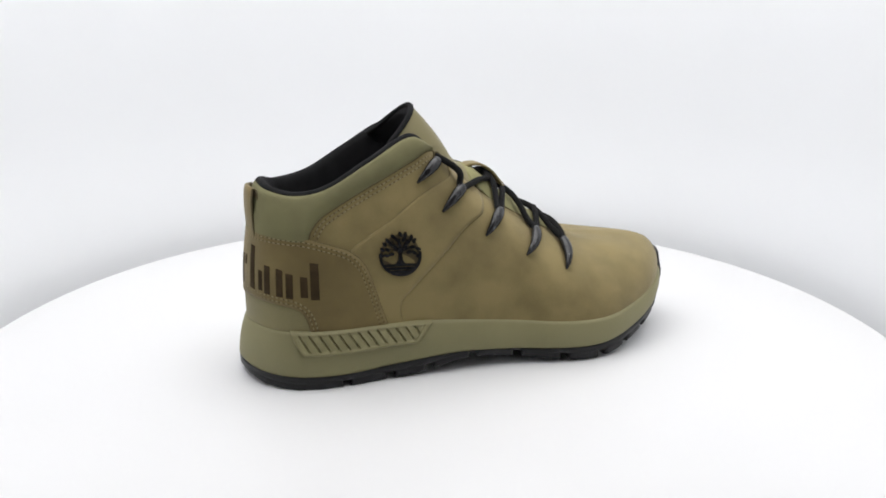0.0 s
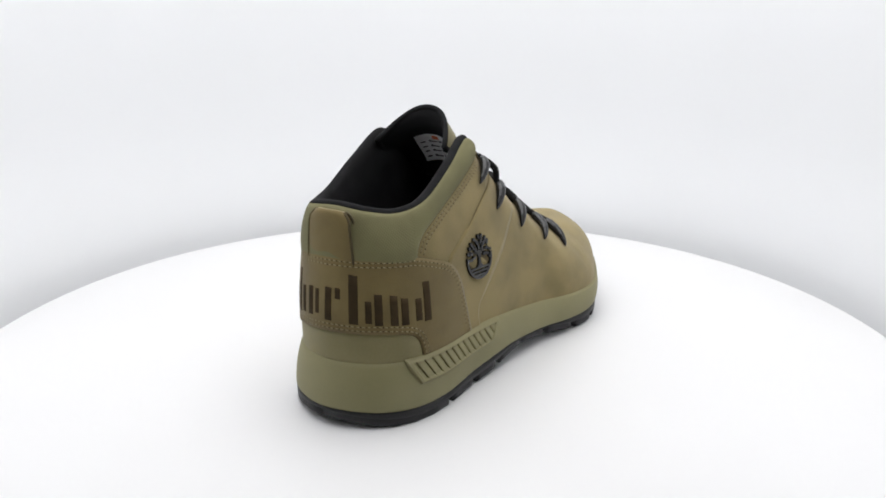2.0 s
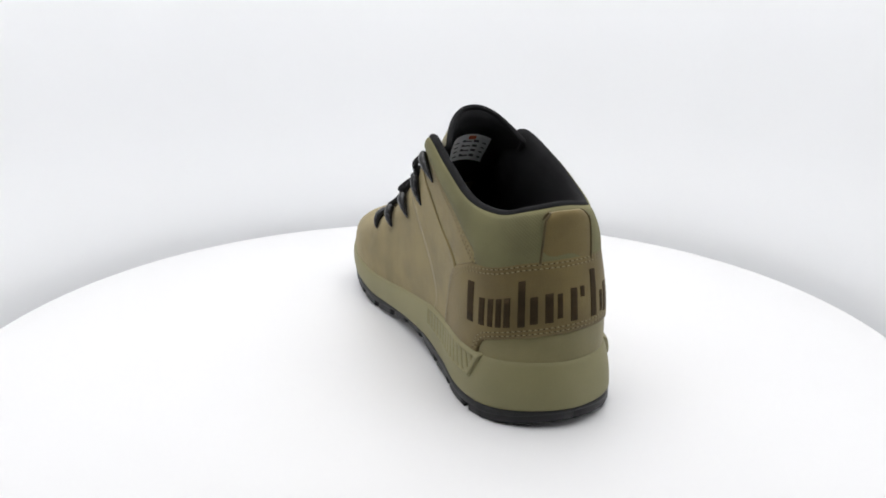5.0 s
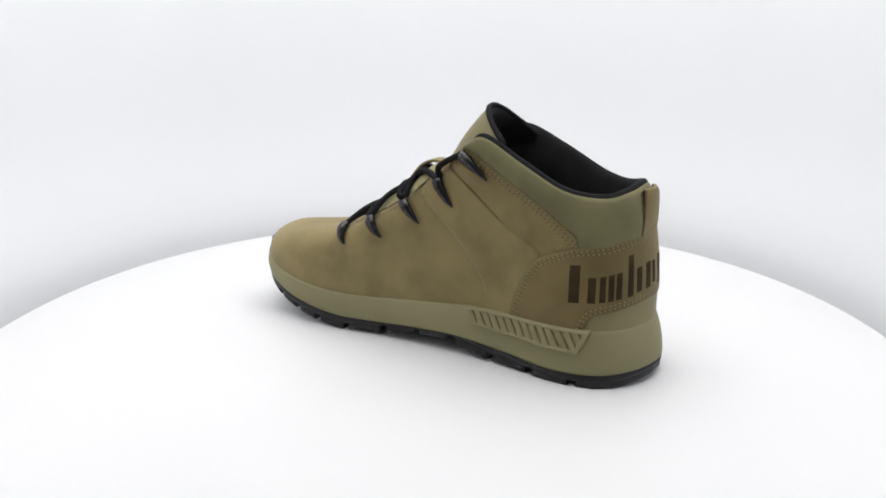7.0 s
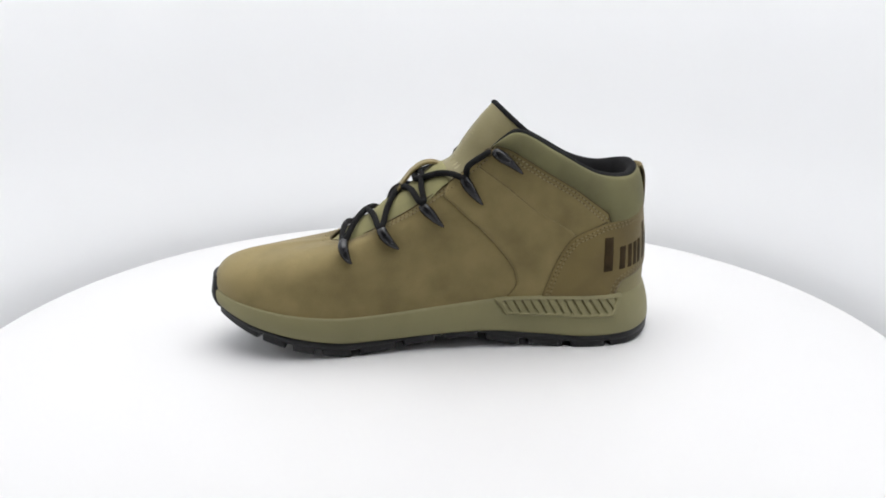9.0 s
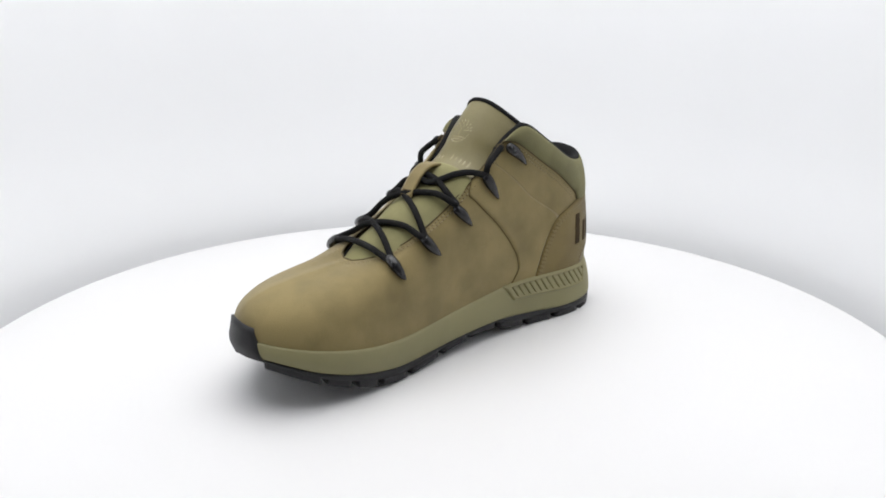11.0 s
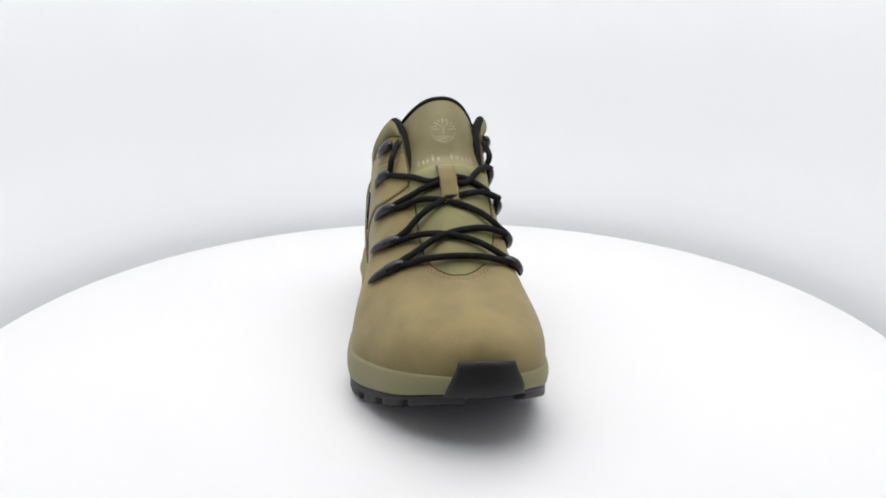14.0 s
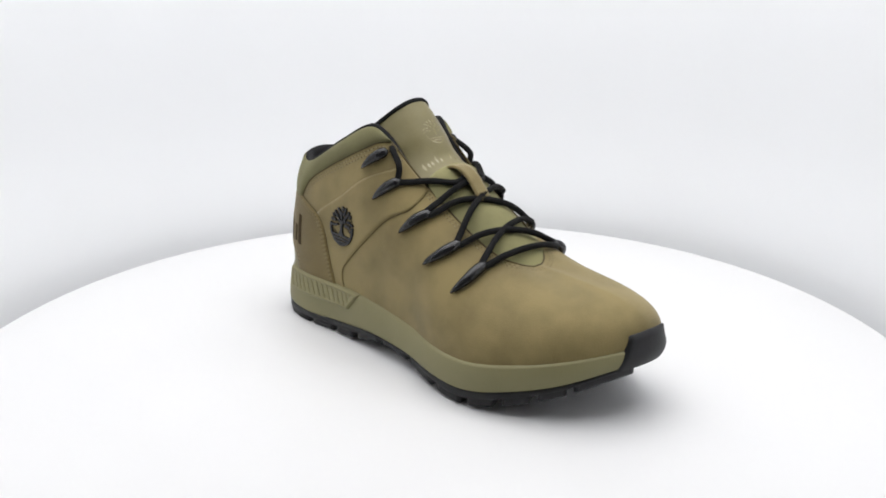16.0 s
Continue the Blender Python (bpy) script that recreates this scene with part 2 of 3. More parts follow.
def patch(name, A, B, rows, thick, material, parent, label="", fn=None, puff=0.0, sink=0.6, uv_size=None):
    """A panel between two border curves on a surface, with turned-down edges; puff: how far padding lifts its middle."""
    fn = fn or upper
    n = len(A)
    w = np.concatenate([[0, 0], np.linspace(0, 1, rows), [1, 1]])
    edge = np.concatenate([[1, 0.35], np.zeros(rows), [0.35, 1]])
    G = A[:, None, :] * (1 - w[None, :, None]) + B[:, None, :] * w[None, :, None]
    G = np.concatenate([G[:1], G[:1], G, G[-1:], G[-1:]])
    e2 = np.concatenate([[1, 0.35], np.zeros(n), [0.35, 1]])
    off = thick + puff * np.sin(np.pi * np.clip(w, 0, 1))[None, :] ** 0.6 * np.ones((len(G), 1))
    k = np.maximum(edge[None, :], e2[:, None])
    off = off * (1 - k) - sink * k
    P = fn(G[..., 0], G[..., 1], off)
    uv = None
    if uv_size:
        d = np.linalg.norm(np.diff(P, axis=0), axis=-1).mean(1).cumsum()
        e = np.linalg.norm(np.diff(P, axis=1), axis=-1).mean(0).cumsum()
        uv = np.stack(np.meshgrid(np.concatenate([[0], d]), np.concatenate([[0], e]), indexing="ij"), -1) * MM
    return grid_mesh(name, P * MM, material, parent, label, uv=uv)


def tube(name, P, radius, material, parent, label="", sides=10, flat=1.0, closed=False, up=None):
    """A round bar swept along points given in millimetres; flat squashes it along its second axis."""
    P = np.asarray(P, float)
    n = len(P)
    r = np.broadcast_to(np.asarray(radius, float), (n,))
    T = np.gradient(P, axis=0)
    if closed:
        T = np.roll(P, -1, 0) - np.roll(P, 1, 0)
    T /= np.linalg.norm(T, axis=1, keepdims=True) + 1e-9
    X = np.zeros_like(P)
    x = np.array(up if up is not None else (0.13, 0.21, 0.97))
    for i in range(n):
        x = x - T[i] * (x @ T[i])
        x = x / (np.linalg.norm(x) + 1e-9)
        X[i] = x
    Y = np.cross(T, X)
    a = np.linspace(0, 2 * np.pi, sides + 1)[:-1]
    G = P[:, None] + r[:, None, None] * (X[:, None] * np.cos(a)[None, :, None] * flat + Y[:, None] * np.sin(a)[None, :, None])
    return grid_mesh(name, G * MM, material, parent, label, closed_u=closed, closed_v=True, caps=not closed)


def surface_frame(uvs, fn=None, off=0.0):
    """Points along a curve on the upper, with tangent, normal and the way across."""
    fn = fn or upper
    P = fn(uvs[:, 0], uvs[:, 1], np.full(len(uvs), off))
    Q = fn(uvs[:, 0], uvs[:, 1], np.full(len(uvs), off + 1.0))
    T = np.gradient(P, axis=0)
    T /= np.linalg.norm(T, axis=1, keepdims=True) + 1e-9
    N = Q - P
    N /= np.linalg.norm(N, axis=1, keepdims=True) + 1e-9
    return P, T, N, np.cross(N, T)


def stitching(parent, uvs, rows, off=1.0, pitch=2.9, dash=1.9, holes=True):
    """Rows of thread at distances (mm) beside a seam, with the needle holes between the threads."""
    P, T, N, B = surface_frame(uvs, off=off)
    V, F, HV, HF = [], [], [], []
    for d in rows:
        C = P + B * d
        L = np.concatenate([[0], np.cumsum(np.linalg.norm(np.diff(C, axis=0), axis=1))])

        def at(x, M):
            return np.array([np.interp(x, L, M[:, k]) for k in range(3)])
        for s in np.arange(0.5, L[-1] - dash, pitch):
            base = len(V)
            for x, h in ((s, -0.1), (s + dash * 0.5, 0.28), (s + dash, -0.1)):
                c, nn, bb = at(x, C), at(x, N), at(x, B)
                V += [c + bb * 0.36 - nn * 0.2, c + nn * h, c - bb * 0.36 - nn * 0.2]
            for q in (0, 3):
                F += [(base + q, base + q + 1, base + q + 4, base + q + 3), (base + q + 1, base + q + 2, base + q + 5, base + q + 4)]
            c, nn, bb, tt = at(s - (pitch - dash) / 2, C), at(s, N), at(s, B), at(s, T)
            base = len(HV)
            HV += [c + tt * 0.55 + nn * 0.06, c + bb * 0.4 + nn * 0.06, c - tt * 0.55 + nn * 0.06, c - bb * 0.4 + nn * 0.06]
            HF.append((base, base + 1, base + 2, base + 3))
    for name, vv, ff, mat in (("stitching", V, F, THREAD), ("perforation", HV, HF, HOLE)):
        if name == "perforation" and not holes:
            continue
        me = bpy.data.meshes.new(name)
        me.from_pydata([tuple(p * MM) for p in vv], [], ff)
        me.materials.append(mat)
        ob = new(name, me)
        ob.parent = parent


def decal(name, polys, centre, low, high, material, parent, label="", turn=0.0):
    """Raised flat shapes, in millimetres round a point of the upper, bent to the surface."""
    u0, v0 = centre
    p = upper_raw(u0, v0)
    du = (upper_raw(u0 + 0.05, v0) - p) / 0.05
    dv = (upper_raw(u0, v0 + 0.01) - p) / 0.01
    n = np.cross(du, dv)
    n /= np.linalg.norm(n)
    Y = np.array((0, 0, 1.0))
    Y = Y - n * (Y @ n)
    Y /= np.linalg.norm(Y)
    X = np.cross(Y, n)
    c, s = math.cos(turn), math.sin(turn)
    X, Y = X * c + Y * s, Y * c - X * s
    J = np.linalg.inv(np.array([[du @ X, dv @ X], [du @ Y, dv @ Y]]))
    bm = bmesh.new()
    for poly in polys:
        ab = np.asarray(poly, float) @ J.T
        lo = upper(u0 + ab[:, 0], v0 + ab[:, 1], np.full(len(ab), low)) * MM
        hi = upper(u0 + ab[:, 0], v0 + ab[:, 1], np.full(len(ab), high)) * MM
        a = [bm.verts.new(q) for q in lo]
        b = [bm.verts.new(q) for q in hi]
        bm.faces.new(b)
        for i in range(len(a)):
            k = (i + 1) % len(a)
            bm.faces.new((a[i], a[k], b[k], b[i]))
    return part(name, bm, material, parent, label, smooth=False)


# ---- sole ----
def u_at(x, side):
    """Station number at a place along the boot; side -1 outer, +1 inner."""
    us = np.linspace(0, 13, 1301) if side < 0 else np.linspace(NST, 13, 1301)
    return float(np.interp(x, loop_spline(FEATHER, us)[:, 0], us))


def out_point(u, z_up, inset=0.0):
    p = side_wall(u, np.zeros_like(u))
    p[..., :2] += outward(u) * (0.7 - inset)
    p[..., 2] = z_ground(p[..., 0]) + z_up
    return p


def build_outsole():
    u_x = lambda u: loop_spline(FEATHER, u)[..., 0]
    top_z = lambda u: side_wall(u, np.zeros_like(u))[..., 2] - z_ground(side_wall(u, np.zeros_like(u))[..., 0])
    rings = [out_point(US, top_z(US) + 0.3, 6), out_point(US, top_z(US) + 0.3, 1.0), out_point(US, top_z(US) - 0.6, 0.1)]
    rings += [out_point(US, np.minimum(4.4, top_z(US) - 1), 0.08), out_point(US, np.minimum(4.2, top_z(US) - 1), 1.6)]
    edge = rings[-1]
    for f in (0.35, 0.7, 0.99):
        q = edge.copy()
        q[:, 1] = edge[:, 1] * (1 - f) + f * -10
        q[:, 0] = edge[:, 0] * (1 - 0.06 * f)
        q[:, 2] = z_ground(q[:, 0]) + 3.8
        rings.append(q)
    sole = grid_mesh("outsole", np.stack(rings, 1) * MM, RUBBER, boot, "black lugged rubber outsole", closed_u=True)
    spans = {-1: [(-146, -141), (-137, -88), (-83, -62), (-56, -38), (-32, -10), (-5, 18), (24, 47), (53, 72), (78, 92), (97, 110), (114, 126), (129.5, 147.5)],
             1: [(-146, -141), (-137, -104), (-99, -78), (-72, -50), (-44, -22), (-16, 6), (12, 32), (38, 60), (66, 84), (89, 102), (107, 120), (124, 147)]}
    for side, spans_x in spans.items():
        for x0, x1 in spans_x:
            u = np.linspace(u_at(x0, side), u_at(x1, side), 7 if x0 < 120 else 15)
            k = 14 if x0 < 110 else 8
            h = np.maximum(top_z(u) - 0.5, 3.0)
            h = np.minimum(h, 5.4)
            deep = np.clip((u_x(u) - 100) / 30, 0, 1) * 0.6
            G = np.stack([out_point(u, h, k), out_point(u, h, 0.16), out_point(u, h - 0.8, 0.12), out_point(u, 2.0 + deep * 0.5, 0.02),
                          out_point(u, 0.7 + deep, 0.3), out_point(u, deep, 1.0), out_point(u, deep, k - 1)], 1)
            grid_mesh("lug", G * MM, RUBBER, sole, closed_v=True, caps=True)
    for x in (-112, -92, -70, -46, 34, 52, 70, 90):
        for yy in (-24, 2):
            bm = bmesh.new()
            low = 0.0 if x < 80 else 3.5
            top = float(z_ground(x)) + 5.0
            bmesh.ops.create_cube(bm, size=1.0, matrix=Matrix.Translation((x * MM, yy * MM, (low + top) / 2 * MM)) @ Matrix.Diagonal((0.013, 0.016, (top - low) * MM, 1)))
            bmesh.ops.bevel(bm, geom=bm.edges[:], offset=0.001, segments=1, affect="EDGES")
            part("lug", bm, RUBBER, sole, smooth=False)


def build_midsole():
    mid = grid_mesh("midsole", np.concatenate([ring_grid(side_wall, np.linspace(0, 1, 29)), (side_wall(US, np.ones_like(US)) - np.pad(outward(US) * 7, ((0, 0), (0, 1))))[:, None] * MM], 1),
                    MIDSOLE, boot, "matt olive foam midsole", closed_u=True)
    # raised side panels: a flat rim round a row of parallel slanted slots
    for corners in ([(1.80, 1.02), (5.08, 0.99), (4.72, 0.46), (2.2, 0.47)], [(23.85, 1.0), (20.72, 1.0), (21.0, 0.50), (23.55, 0.44)]):
        (a, b, c, d) = [np.array(q) for q in corners]
        n, k = 420, 34
        s, w = np.linspace(0, 1, n)[:, None, None], np.linspace(0, 1, k)[None, :, None]
        G = (a * (1 - s) + b * s) * (1 - w) + (d * (1 - s) + c * s) * w
        ss, ww = s[..., 0], w[..., 0]
        W = side_wall(G[..., 0], np.minimum(G[..., 1], 1.0))
        mid_line = W[:, k // 2]
        run = np.concatenate([[0], np.cumsum(np.linalg.norm(np.diff(mid_line, axis=0), axis=1))])
        along = np.interp(G[..., 0], np.sort(G[:, k // 2, 0]), run if b[0] > a[0] else run[::-1])
        along = along if b[0] > a[0] else run[-1] - along
        phase = (along + 0.62 * (W[..., 2] - mid_line[:, None, 2])) / 5.6
        f = np.abs(phase - np.round(phase))
        edge = np.minimum(ss * 9.5, (1 - ss) * 9.5)
        inside = np.clip((ww - 0.17) / 0.05, 0, 1) * np.clip((0.84 - ww) / 0.05, 0, 1) * np.clip((edge - 0.42) / 0.08, 0, 1)
        depth = inside * np.clip((0.125 - f) / 0.06, 0, 1)
        rim = np.minimum(np.minimum(ss * 60, (1 - ss) * 60), np.minimum(ww * 11, (1 - ww) * 11))
        off = 2.3 * np.clip(rim, 0, 1) ** 0.5 - 0.3 - 0.5 * inside - 1.5 * depth
        P = sole_side(G[..., 0], np.minimum(G[..., 1], 1.0), off)
        grid_mesh("side_panel", P * MM, MIDSOLE, mid, "raised olive panel with slanted slots")


def build_toe_cap():
    rows = [(12.0, 14.22, -0.10, 0), (12.02, 14.2, 0.02, 0), (12.08, 14.14, 0.3, 0), (12.14, 14.1, 0.6, 0), (12.2, 14.05, 0.9, 0), (12.26, 13.98, 0.045, 1), (12.31, 13.92, 0.10, 1), (12.36, 13.86, 0.155, 1)]
    f = np.linspace(0, 1, 25)
    ring = []
    for a, b, h, kind in rows:
        u = a + (b - a) * f
        side = np.minimum(np.minimum(f, 1 - f) / 0.05, 1) ** 0.5
        ring.append(upper(u, np.full(25, h), 2.3 * side - 0.4) if kind else sole_side(u, np.full(25, h), 1.9 * side - 0.3))
    last = upper(rows[-1][0] + (rows[-1][1] - rows[-1][0]) * f, np.full(25, 0.162), np.full(25, -0.5))
    ring.append(last)
    G = np.stack(ring, 1)
    # even out the step from sole to upper
    for _ in range(2):
        G[:, 1:-2] = 0.25 * G[:, :-3] + 0.5 * G[:, 1:-2] + 0.25 * G[:, 2:-1]
    grid_mesh("toe_cap", G * MM, RUBBER, boot, "black rubber toe bumper")


# ---- upper panels ----
COUNTER_TOP = [(-4.15, 0.0), (-4.0, 0.12), (-3.78, 0.29), (-3.48, 0.45), (-2.9, 0.58), (-2.45, 0.63), (-1.3, 0.68), (0, 0.685), (1.2, 0.705), (1.9, 0.71), (2.4, 0.69), (2.95, 0.62), (3.4, 0.52), (3.68, 0.39), (3.83, 0.24), (3.97, 0.10), (4.1, 0.0)]
COUNTER_LOW = [(-2.38, 0.0), (-2.3, 0.07), (-2.1, 0.13), (-1.5, 0.165), (-0.7, 0.19), (0, 0.205), (0.8, 0.21), (1.45, 0.21), (2.05, 0.185), (2.3, 0.12), (2.42, 0.0)]
COLLAR_LOW = [(-6.05, 0.995), (-5.3, 0.915), (-4.72, 0.865), (-3.9, 0.835), (-3.3, 0.80), (-2.65, 0.70), (-2.45, 0.60), (-1.3, 0.64), (0, 0.65), (1.4, 0.66), (2.3, 0.65), (2.48, 0.74), (2.75, 0.82), (3.2, 0.86), (3.85, 0.87), (4.82, 0.875), (5.4, 0.925), (6.05, 0.995)]


def build_upper_panels():
    n = 150
    low = curve(COLLAR_LOW, n)
    top = np.stack([np.clip(low[:, 0] * 0.985, -6, 6), np.full(n, 1.0)], 1)
    patch("collar", low, top, 13, 0.5, TEXTILE, boot, "padded olive woven textile collar", puff=2.2, uv_size=True)
    for line in (low[:52], low[-52:]):
        tube("seam", surface_frame(line, off=0.25)[0], 0.42, SEAM, boot, sides=6)
    counter = patch("heel_counter", curve(COUNTER_TOP, n), curve(COUNTER_LOW, n), 17, 1.5, NUBUCK_DARK, boot, "dark olive nubuck heel counter with double stitching")
    for line in (curve(COUNTER_TOP, 200), curve(COUNTER_LOW, 160)):
        tube("counter_edge", surface_frame(line, off=0.5)[0], 0.42, SEAM, counter, sides=6)
    # stitched borders of the heel counter
    t = curve(COUNTER_TOP[3:14], 260)
    stitching(counter, t, (-1.8, -4.0), off=1.55)
    stitching(counter, curve(COUNTER_TOP[:4], 60), (-1.8, -4.0), off=1.55)
    stitching(counter, curve(COUNTER_TOP[13:], 60), (-1.8, -4.0), off=1.55)
    stitching(counter, curve(COUNTER_LOW, 260), (1.8, 4.0), off=1.55)
    # quarter panels on both sides, between the heel counter and the vamp
    quarter = {
        "outer": ([(4.08, 0.0), (3.95, 0.1), (3.66, 0.39), (3.38, 0.535), (4.37, 0.63), (5.2, 0.72), (5.93, 0.82), (6.3, 0.89), (6.55, 0.985)],
                  [(4.45, 0.0), (4.36, 0.07), (4.40, 0.14), (4.65, 0.20), (5.32, 0.36), (6.0, 0.54), (6.75, 0.715), (7.2, 0.87), (7.42, 0.985)]),
        "inner": ([(21.88, 0.0), (22.0, 0.12), (22.22, 0.29), (22.54, 0.475), (21.5, 0.585), (20.85, 0.69), (20.08, 0.84), (19.7, 0.92), (19.5, 0.985)],
                  [(20.98, 0.0), (21.24, 0.08), (21.23, 0.14), (21.08, 0.22), (20.45, 0.425), (19.9, 0.58), (19.35, 0.74), (18.95, 0.85), (18.72, 0.985)])}
    for a, b in quarter.values():
        panel = patch("quarter_panel", curve(a, 120), curve(b, 120), 15, 0.7, NUBUCK, boot, sink=0.5)
        for line, side in ((a[3:], 1), (b, -1)):
            P, T, N, B = surface_frame(curve(line, 90), off=0.3)
            tube("seam", P, 0.26, SEAM, panel, sides=6)
    # double stitching under the collar and round the lace opening
    stitching(boot, curve([(2.52, 0.72), (2.75, 0.80), (3.2, 0.845), (3.85, 0.855), (4.82, 0.86), (5.4, 0.91), (5.95, 0.965)], 220), (-1.0, -3.4), off=0.2)
    stitching(boot, curve([(-2.62, 0.66), (-3.3, 0.785), (-3.9, 0.82), (-4.72, 0.85), (-5.3, 0.90), (-5.95, 0.965)], 220), (1.0, 3.4), off=0.2)
    edge = np.stack([np.linspace(6.25, 19.75, 360), np.full(360, 0.985)], 1)
    stitching(boot, edge, (-1.3, -3.4), off=0.1)
    # smooth band between the heel counter and the midsole
    a = curve([(-2.5, 0.0), (-2.36, 0.09), (-2.1, 0.15), (-1.5, 0.185), (0, 0.22), (1.45, 0.23), (2.1, 0.2), (2.36, 0.13), (2.5, 0.0)], 60)
    patch("heel_band", a, np.stack([a[:, 0], np.full(60, -0.0)], 1), 7, 0.7, BAND, boot, "smooth olive band under heel counter", sink=0.3)
    # dark glued joint where the upper meets the midsole
    tube("sole_joint", upper(US, np.full(len(US), 0.006), np.full(len(US), 0.15)), 0.5, HOLE, boot, sides=6, closed=True)
    # bound edge of the lace opening
    us = np.linspace(6.0, 20.0, 160)
    tube("lace_opening_edge", upper(us, np.ones(160)), 0.6, SEAM, boot, sides=8)


def build_lining():
    """Black padded lining: a rolled rim along the collar, the inside wall and the sock."""
    us = US
    top = loop_spline(TOPLINE, us)
    d = loop_spline(TOPLINE, us + 0.03) - loop_spline(TOPLINE, us - 0.03)
    inn = np.stack([-d[:, 1], d[:, 0]], -1)
    inn /= np.linalg.norm(inn, axis=1, keepdims=True) + 1e-9
    w = np.minimum(us, NST - us)
    pad = np.clip((7.0 - w) / 1.2, 0, 1)
    prof = [(-0.4, -0.6), (0.0, 0.9), (1.1, 1.9), (2.7, 2.0), (4.6, 1.0), (6.0, -1.4), (7.0, -6.0), (8.0, -16.0), (7.0, -30.0)]
    rings = []
    for i, dz in prof:
        q = top.copy()
        k = 0.42 + 0.58 * pad
        q[:, :2] += inn * (i * k)[:, None]
        q[:, 2] += dz * np.where(dz > 0, pad, 0.3 + 0.7 * pad) - (1 - pad) * 2.5
        rings.append(q)
    foot = loop_spline(FEATHER, us)
    for f, z in ((0.4, 0.5), (0.75, 0.2), (1.0, 0.0)):
        q = rings[len(prof) - 1].copy()
        tgt = foot - outward(us) * 6.0
        q[:, :2] = q[:, :2] * (1 - f) + tgt * f
        q[:, 2] = q[:, 2] * (1 - f) + (z_feather(foot[:, 0]) - 4) * f
        rings.append(q)
    q = rings[-1].copy()
    q[:, 1] = -10 + (q[:, 1] + 10) * 0.02
    rings.append(q)
    grid_mesh("lining", np.stack(rings, 1) * MM, LINING, boot, "black textile lining with padded rim", closed_u=True)


def build_heel_tab():
    """Pull tab at the back: a strap folded over, standing a little off the collar."""
    path = [(-129.6, 77), (-132.2, 88), (-132.9, 100), (-132.6, 110), (-131.6, 114.6), (-129.9, 114.8), (-129.2, 111), (-129.6, 98), (-129.5, 88), (-128.5, 80)]
    C = curve(path, 50)
    G = []
    ys = np.linspace(-1, 1, 23)
    for x, z in C:
        t = np.clip((z - 77) / 38, 0, 1)
        half = 15.4 - 3.0 * t ** 1.5 - 3.2 * np.clip((t - 0.86) / 0.14, 0, 1) ** 2
        G.append([(x + 2.8 * abs(y) ** 2.2, -9.0 + half * y, z - 1.2 * abs(y) ** 4) for y in ys])
    G = np.array(G)
    tab = grid_mesh("heel_tab", G * MM, NUBUCK_DARK, boot, "folded olive nubuck pull tab")
    for y in (0, -1):
        tube("tab_edge", G[:, y], 0.7, SEAM, tab, sides=6)


# ---- tongue ----
TONGUE_LOW = np.array([(84, 60), (66, 72.5), (50, 83), (34, 94), (22, 103), (15, 109.7), (9.5, 115), (4, 117.6), (0, 117)], float)
TONGUE_PAD = np.array([(13.5, 104), (13.0, 109), (9, 114.5), (2, 119), (-6, 126), (-14, 137), (-22, 147), (-30, 155.5)], float)
YC = -2.3


def tongue_point(path, s, w, half, arch, off=0.0, droop=0.0, back=0.0):
    """A point of the tongue: s up its length, w across (-1 to 1)."""
    s, w, off = np.broadcast_arrays(np.asarray(s, float), np.asarray(w, float), np.asarray(off, float))
    C = curve(path, 200)
    T = np.gradient(C, axis=0)
    T /= np.linalg.norm(T, axis=1, keepdims=True)
    q = np.clip(s * (1 - droop * np.abs(w) ** 2.4), 0, 1) * 199
    x, z, tx, tz = [np.interp(q, np.arange(200), M[:, k]) for M in (C, T) for k in (0, 1)]
    nx, nz = tz, -tx
    lift = off - arch * np.abs(w) ** 2.2
    return np.stack([x + nx * lift - back * np.abs(w) ** 3 * np.clip((s - 0.4) / 0.6, 0, 1), YC + half * w, z + nz * lift], -1)


def pad_point(s, w, off=0.0):
    s = np.asarray(s, float)
    half = 23.5 + 2.5 * np.clip(s / 0.5, 0, 1) - 2.0 * np.clip((s - 0.7) / 0.3, 0, 1) ** 2 - 2.4 * np.exp(-((s - 0.52) / 0.1) ** 2)
    dent = -1.6 * np.exp(-((s - 0.36) / 0.1) ** 2)
    return tongue_point(TONGUE_PAD, s, w, half, 7.0 + 13.0 * np.clip((s - 0.2) / 0.6, 0, 1), np.asarray(off) + dent, 0.09, 9.0)


def gusset_point(s, w):
    """The soft padded gusset, swelling up between the laces in shallow folds."""
    swell = 3.2 * np.sin(np.pi * np.clip(s, 0, 1)) ** 0.6 * (1 - np.abs(w) ** 2.5) * (1 + 0.16 * np.sin(s * 27 + 0.8 * w))
    return tongue_point(TONGUE_LOW, s, w, 25, 7.5, swell)


